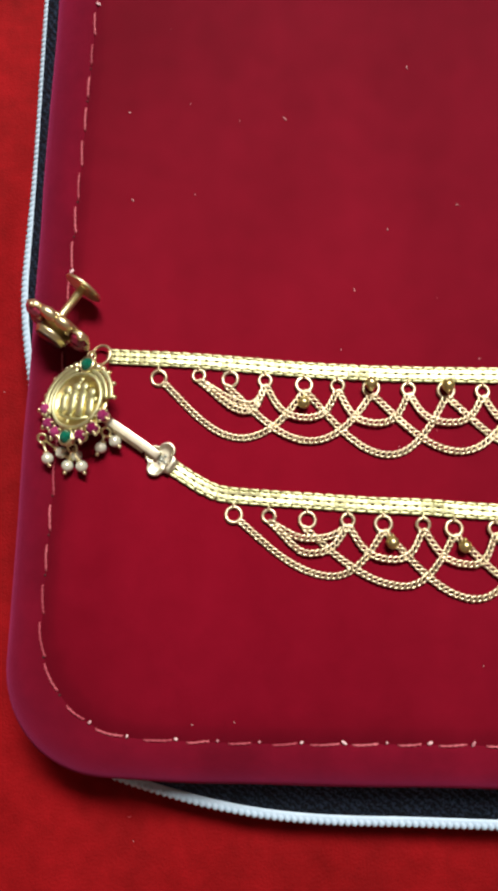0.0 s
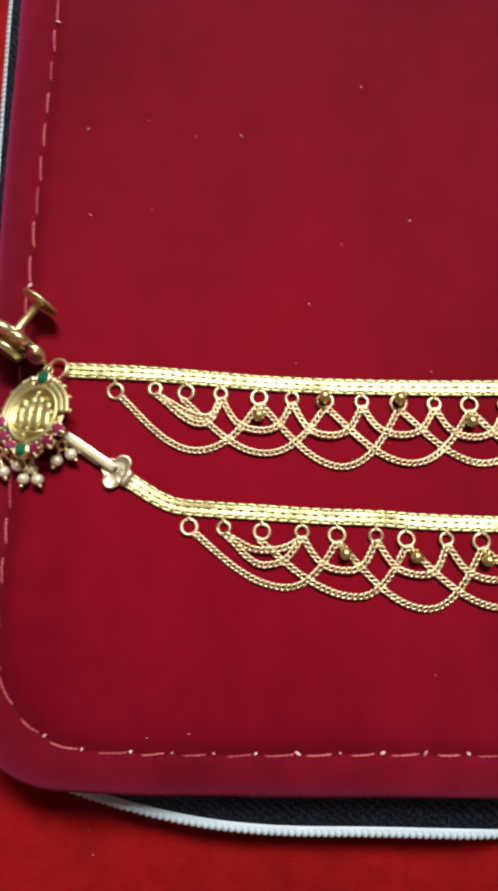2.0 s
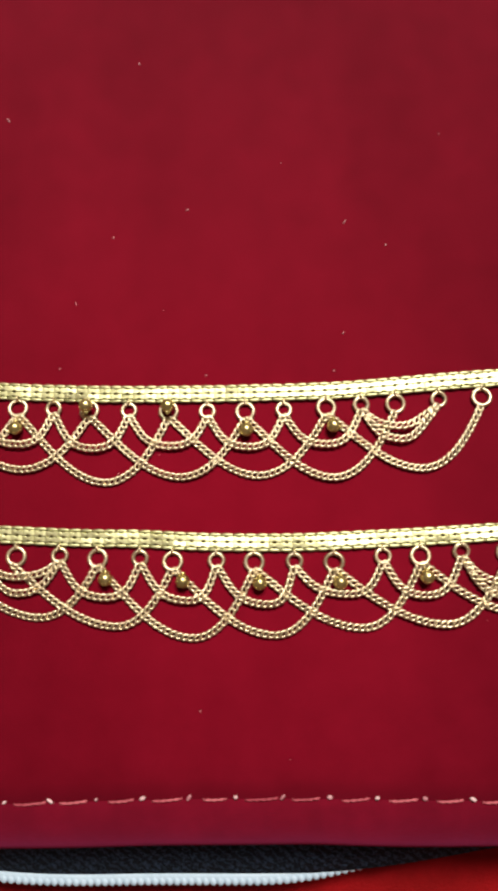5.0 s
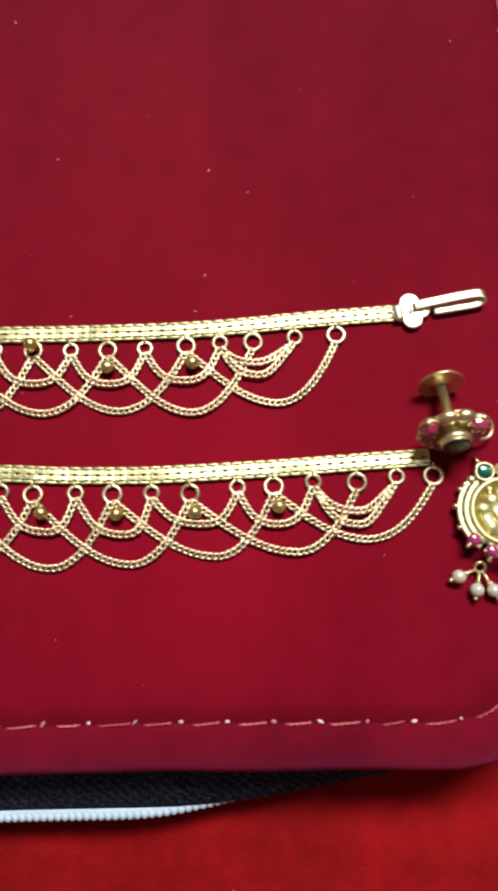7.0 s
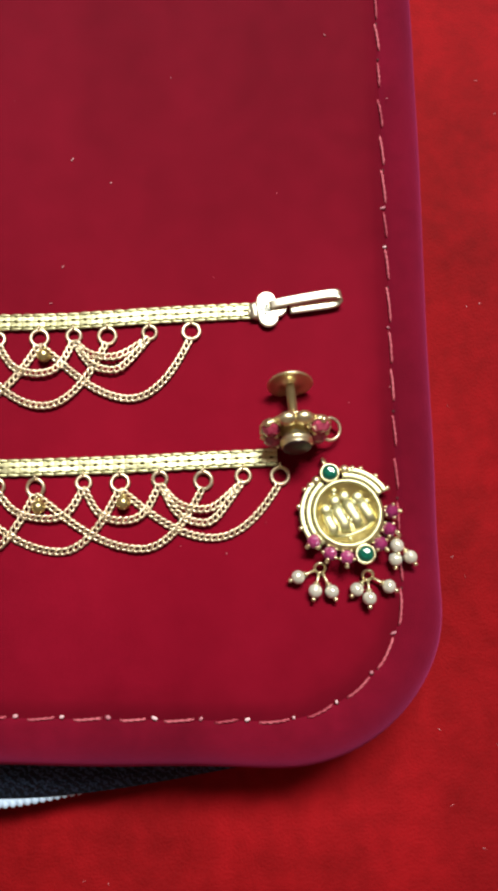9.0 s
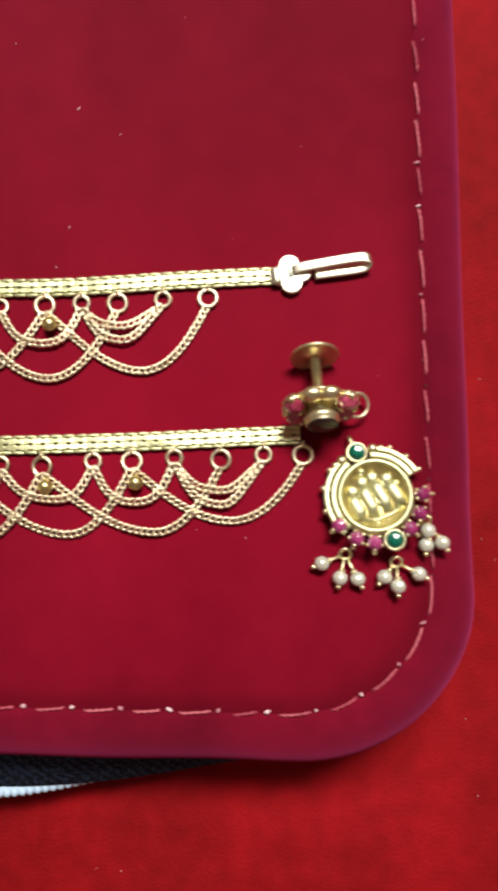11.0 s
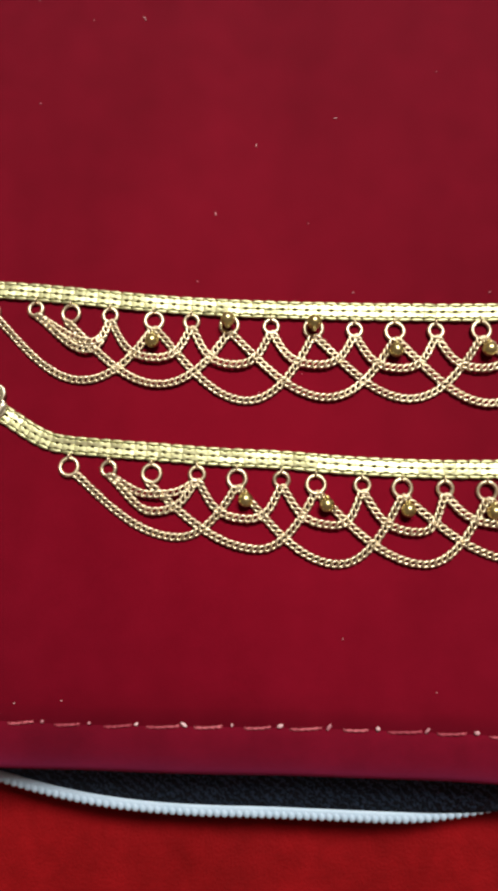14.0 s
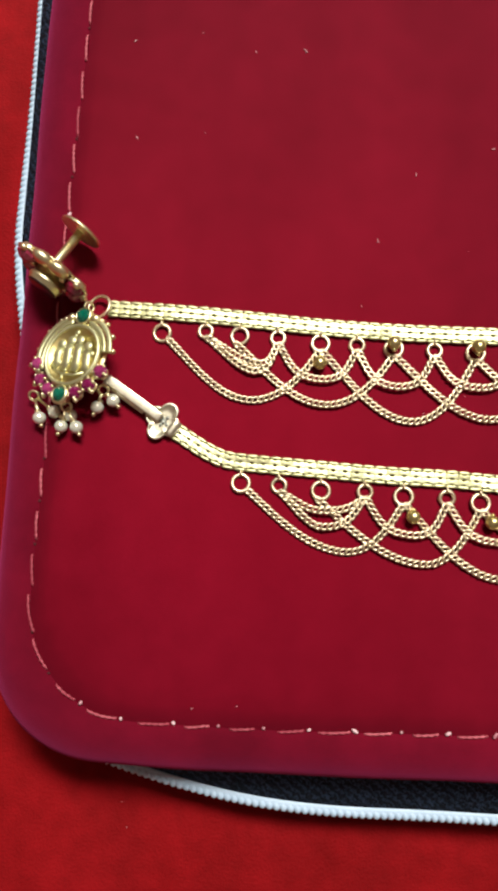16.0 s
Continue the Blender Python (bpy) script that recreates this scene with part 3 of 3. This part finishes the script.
# ---- the two earrings ----
def stud(earring, m, grow=1.0, shift=0.0):
    """A flower stud, its face along +z of m, its post and round back behind. Origin: the middle of the face."""
    def put(name, bm, mat, parent=earring, label="", soft=True):
        if not name.startswith("screw"):
            bmesh.ops.scale(bm, vec=(grow, grow, 1), verts=bm.verts[:])
            bmesh.ops.translate(bm, vec=(shift * MM, 0, 0), verts=bm.verts[:])
        bmesh.ops.transform(bm, matrix=m, verts=bm.verts[:])
        return part(name, bm, mat, parent, label, soft)

    bm = bmesh.new()
    lathe(bm, ((0.1, -5.0), (3.6, -4.9), (5.2, -4.3), (5.3, -3.9), (3.0, -3.8), (2.6, -3.5), (2.7, -1.0), (3.05, -0.8), (3.1, 0.0), (2.8, 0.2), (2.8, 0.75), (2.74, 0.85), (2.5, 0.8), (0.1, 0.6)), 28)
    flower = put("flower_base", bm, GOLD, label="gold flower-shaped stud setting")
    bm = bmesh.new()
    lathe(bm, ((0.1, 1.4), (1.6, 1.34), (2.45, 1.2), (2.74, 1.0), (2.6, 0.7), (0.1, 0.6)), 20)
    put("centre_stone", bm, ONYX, flower, "dark oval centre stone")
    for deg in (-62, 62):
        bm = bmesh.new()
        a = radians(90 + deg * 0.3)
        ball(bm, 1.75, at(4.6 * math.cos(a), 4.6 * math.sin(a), -3.2) @ Matrix.Diagonal((1.1, 0.9, 0.8, 1)), 16, 10)
        put("gold_leaf", bm, GOLD, flower)
    for deg in (-70, 70, -118, 118, -163, 163):
        a = radians(90 + deg)
        x, y = 4.9 * math.cos(a), 4.9 * math.sin(a)
        bm = bmesh.new()
        torus(bm, 1.85, 0.36, 14, 6, at(x, y, -3.3))
        lathe(bm, ((0.1, -4.6), (1.4, -4.5), (1.9, -3.4), (0.1, -3.4)), 14, at(x, y, 0))
        for da in (-0.25, 0.25):
            ball(bm, 0.68, at(6.2 * math.cos(a + da), 6.2 * math.sin(a + da), -2.9), 10, 7)
        ball(bm, 0.6, at(3.6 * math.cos(a + 0.45), 3.6 * math.sin(a + 0.45), -2.3), 8, 6)
        petal = put("petal_setting", bm, GOLD, flower)
        bm = bmesh.new()
        lathe(bm, ((0.1, -1.0), (0.95, -1.25), (1.75, -2.2), (1.9, -3.3), (0.1, -3.4)), 9, at(x, y, 0))
        put("ruby", bm, GARNET, petal, "deep red stone", False)
    bm = bmesh.new()
    lathe(bm, ((1.5, -4.7), (1.2, -5.4), (1.0, -5.8), (1.0, -14.6), (0.05, -14.7)), 16)
    put("screw_post", bm, GOLD)
    bm = bmesh.new()
    lathe(bm, ((0.1, -13.9), (1.5, -13.95), (1.7, -14.3), (3.8, -14.15), (4.6, -13.85), (4.85, -13.95), (4.9, -14.2), (4.6, -14.6), (0.1, -14.75)), 36)
    put("screw_back", bm, GOLD, label="round gold screw back")


def pendant(earring, m):
    """A coin pendant lying in the xy plane of m, its top stone on +y."""
    def put(name, bm, mat, parent=earring, label="", soft=True):
        bmesh.ops.transform(bm, matrix=m, verts=bm.verts[:])
        return part(name, bm, mat, parent, label, soft)

    rng = random.Random(9)
    bm = bmesh.new()
    lathe(bm, ((0.1, -0.9), (6.4, -0.9), (6.95, -0.5), (7.0, 0.9), (6.7, 1.2), (6.35, 1.0), (6.1, 0.45), (0.1, 0.25)), 48)
    coin = put("coin", bm, COIN, label="embossed round gold coin")
    bm = bmesh.new()
    for x, y, l, t in ((-4.1, -0.9, 2.3, 12), (-1.5, -0.6, 3.0, 6), (1.1, -0.5, 3.1, -8), (3.8, -1.0, 2.4, -14)):
        sweep(bm, [(x - t * 0.03, y - l, 0.35), (x + 0.25, y - l * 0.3, 0.5), (x - 0.1, y + l * 0.4, 0.55), (x + t * 0.02, y + l, 0.55)], 1.08, 0.5, 10)
        ball(bm, 1.15, at(x + t * 0.03, y + l + 0.9, 0.6) @ Matrix.Diagonal((1, 1, 0.45, 1)), 12, 8)
    for k in range(26):
        a, r = rng.uniform(0, 6.28), 5.4 * math.sqrt(rng.random())
        ball(bm, rng.uniform(0.35, 0.7), at(r * math.cos(a), r * math.sin(a), 0.36) @ Matrix.Diagonal((1, rng.uniform(0.8, 2.0), 0.6, 1)), 7, 5)
    sweep(bm, [(-4.2, -3.6, 0.4), (-1.5, -4.4, 0.45), (1.5, -4.4, 0.45), (4.2, -3.6, 0.4)], 0.35, 0.3, 8)
    put("embossed_relief", bm, PALE, coin, "worn embossed upright shapes")
    bm = bmesh.new()
    torus(bm, 6.75, 0.46, 48, 8, at(0, 0, 0.95))
    for k in range(64):
        a = 2 * math.pi * k / 64
        ball(bm, 0.24, at(7.1 * math.cos(a), 7.1 * math.sin(a), 0.85), 6, 4)
    put("beaded_bezel", bm, PALE, coin)
    for a0, a1 in ((8, 74), (106, 210)):
        for r, z in ((7.95, 0.75), (9.25, 0.5)):
            bm = bmesh.new()
            pts = [(r * math.cos(radians(a0 + (a1 - a0) * k / 24)), r * math.sin(radians(a0 + (a1 - a0) * k / 24)), z) for k in range(25)]
            sweep(bm, pts, 0.55, 0.42, 12, square=0.6)
            put("crescent_wire", bm, PALE, label="plain curved gold wire")
    bm = bmesh.new()
    lathe(bm, ((6.8, -0.9), (7.7, -0.95), (7.7, -0.65), (6.8, -0.5)), 48)
    put("back_plate", bm, GOLD)
    for deg in (10, 30, 50, 128, 150, 176, 196):
        bm = bmesh.new()
        ball(bm, 0.6, at(10.0 * math.cos(radians(deg)), 10.0 * math.sin(radians(deg)), 0.2), 10, 7)
        sweep(bm, [(r * math.cos(radians(deg)), r * math.sin(radians(deg)), 0.1) for r in (7.4, 9.2, 9.9)], 0.28, 0.28, 6)
        put("granule", bm, GOLD)
    for x in (-3.2, 3.2):
        bm = bmesh.new()
        ball(bm, 1.05, at(x, 8.7, 0.5), 12, 8)
        ball(bm, 0.7, at(x * 1.5, 8.3, 0.4), 10, 7)
        put("gold_boss", bm, GOLD)
    for y in (9.1, -9.1):
        bm = bmesh.new()
        lathe(bm, ((0.1, -0.8), (1.9, -0.7), (2.15, 0.9), (1.95, 1.35), (1.65, 1.3), (1.6, 0.9), (0.1, 0.8)), 24, at(0, y, 0))
        cup = put("stone_cup", bm, GOLD)
        bm = bmesh.new()
        lathe(bm, ((0.1, 2.15), (0.95, 2.05), (1.5, 1.5), (1.62, 1.0), (0.1, 0.9)), 12, at(0, y, 0))
        put("emerald", bm, EMERALD, cup, "round green stone", False)
    for deg in (-72, -46, -24, 24, 46, 70):
        a = radians(deg - 90)
        x, y = 9.05 * math.cos(a), 9.05 * math.sin(a)
        bm = bmesh.new()
        lathe(bm, ((0.1, -0.8), (1.3, -0.7), (1.5, 0.5), (0.1, 0.4)), 14, at(x, y, 0))
        for k in range(5):
            b = a + 2 * math.pi * k / 5
            ball(bm, 0.4, at(x + 1.42 * math.cos(b), y + 1.42 * math.sin(b), 1.1), 8, 6)
        ball(bm, 0.5, at(10.9 * math.cos(a), 10.9 * math.sin(a), 0.6), 8, 6)
        cup = put("stone_cup", bm, GOLD)
        bm = bmesh.new()
        lathe(bm, ((0.1, 2.0), (0.8, 1.85), (1.4, 1.2), (1.55, 0.4), (0.1, 0.3)), 9, at(x, y, 0))
        put("ruby", bm, RUBY, cup, "purplish red stone", False)
    bm = bmesh.new()
    torus(bm, 1.1, 0.3, 16, 6, at(0, 11.6, 0.2, 0, 70))
    put("link_ring", bm, GOLD)


def pearl_drop(earring, ring, pearls):
    """A jump ring with pearls on short wires, each with a gold end."""
    bm = bmesh.new()
    torus(bm, 1.1, 0.3, 16, 7, at(*ring, 25))
    holder = part("drop_ring", bm, GOLD, earring)
    rx, ry, rz = ring
    for x, y, z in pearls:
        d = Vector((x - rx, y - ry, 0)).normalized()
        bm = bmesh.new()
        ball(bm, 1.45, at(x, y, z), 18, 12)
        part("pearl", bm, PEARL, holder, "small cream pearl")
        bm = bmesh.new()
        sweep(bm, [(rx + d.x * 0.9, ry + d.y * 0.9, rz), (x, y, z)], 0.3, 0.3, 6)
        ball(bm, 0.52, at(x + d.x * 1.75, y + d.y * 1.75, z), 10, 7)
        torus(bm, 0.5, 0.22, 10, 5, at(x - d.x * 1.6, y - d.y * 1.6, z) @ d.to_track_quat("Z", "Y").to_matrix().to_4x4())
        part("pearl_wire", bm, GOLD, holder)


def free_ring(earring, x, y, z, rx, ry, r=2.35):
    bm = bmesh.new()
    torus(bm, r, 0.36, 28, 8, at(x, y, z, rx, ry))
    part("jump_ring", bm, ROSE, earring, "open gold jump ring")


east = thing("earring", (0, 0, 0), "gold coin earring, pendant flat, pearls fanned out on crimson velvet", "earring", "gold coin earrings")
stud(east, at(90.2, -13.6, 38.3, 71, 0, 5), 1.08)
pendant(east, at(101.0, -27.2, TOP + 2.3, -8, 0, 22.5))
pearl_drop(east, (95.5, -38.4, TOP + 1.3), ((91.0, -40.3, TOP + 1.5), (94.5, -43.0, TOP + 1.5), (97.9, -43.1, TOP + 1.5)))
pearl_drop(east, (105.3, -39.7, TOP + 1.3), ((103.0, -42.6, TOP + 1.5), (105.5, -44.3, TOP + 2.0), (109.6, -41.9, TOP + 1.5)))
pearl_drop(east, (110.9, -31.6, TOP + 1.3), ((111.2, -33.6, TOP + 2.2), (111.0, -36.4, TOP + 1.5), (114.1, -35.9, TOP + 1.5)))
free_ring(east, 97.5, -9.6, TOP + 3.0, 8, 20)

west = thing("earring", (0, 0, 0), "gold coin earring, pendant leaning on a hook, pearls bunched below", "earring", "gold coin earrings")
stud(west, at(-93.4, 20.4, 37.3, 84, 0, -31.5) @ pose(0, 0, 0, 0, 0, -12), 1.3, 0.9)
pendant(west, at(-85.6, 4.8, TOP + 4.6, -6, 0, -10.5) @ pose(0, 0, 0, 0, -21))
pearl_drop(west, (-95.0, -3.6, TOP + 1.4), ((-93.3, -8.5, TOP + 1.5), (-90.0, -7.0, TOP + 1.6)))
pearl_drop(west, (-87.0, -6.0, TOP + 3.0), ((-88.3, -10.2, TOP + 1.6), (-84.7, -10.3, TOP + 2.2), (-86.4, -7.6, TOP + 1.5)))
pearl_drop(west, (-79.0, -2.2, TOP + 3.6), ((-80.5, -5.7, TOP + 2.0), (-77.0, -4.2, TOP + 2.4)))
free_ring(west, -81.8, 16.7, TOP + 2.2, -12, -18, 2.7)


# ---- lint on the velvet ----
def build_lint():
    rng = random.Random(21)
    bm = bmesh.new()
    spots = [(-39.0, 80.2), (-76.7, 58.0), (-12.9, 50.1), (-20.9, 34.5), (-78.8, 82.2), (-8.0, 93.7), (8.5, 17.7), (39.4, 52.9), (38.6, 27.0), (48.4, 47.2), (3.9, 56.5), (97.1, 85.3), (-38.6, 79.8)]
    for _ in range(30):
        spots.append((rng.uniform(-95, 112), rng.uniform(-75, 120)))
    for k, (x, y) in enumerate(spots):
        big = 0.2 if k < 13 else rng.uniform(0.05, 0.13)
        a = rng.uniform(0, 3.14)
        l = big * rng.uniform(1.0, 2.2)
        pts = [(x + math.cos(a) * l * u + 0.2 * l * math.sin(3 * u + k), y + math.sin(a) * l * u, TOP - 0.02) for u in (-1, -0.3, 0.3, 1)]
        sweep(bm, pts, 0.3 * big + 0.05, 0.3 * big + 0.04, 5)
    for _ in range(50):
        x, y = rng.choice(((rng.uniform(-150, 150), rng.uniform(-140, -96)), (rng.uniform(125, 160), rng.uniform(-120, 120)), (rng.uniform(-150, -114), rng.uniform(-120, 140))))
        a, l = rng.uniform(0, 3.14), rng.uniform(0.12, 0.5)
        z = min(-0.15, -2.2 + cloth_height(x, y)) + 0.12
        sweep(bm, [(x + math.cos(a) * l * u, y + math.sin(a) * l * u + 0.2 * l * u * u, z) for u in (-1, 0, 1)], 0.07, 0.06, 4)
    tagged(part("lint", bm, LINT), "scattered pale lint specks on velvet and bedspread", "lint", kind="stuff")


build_lint()
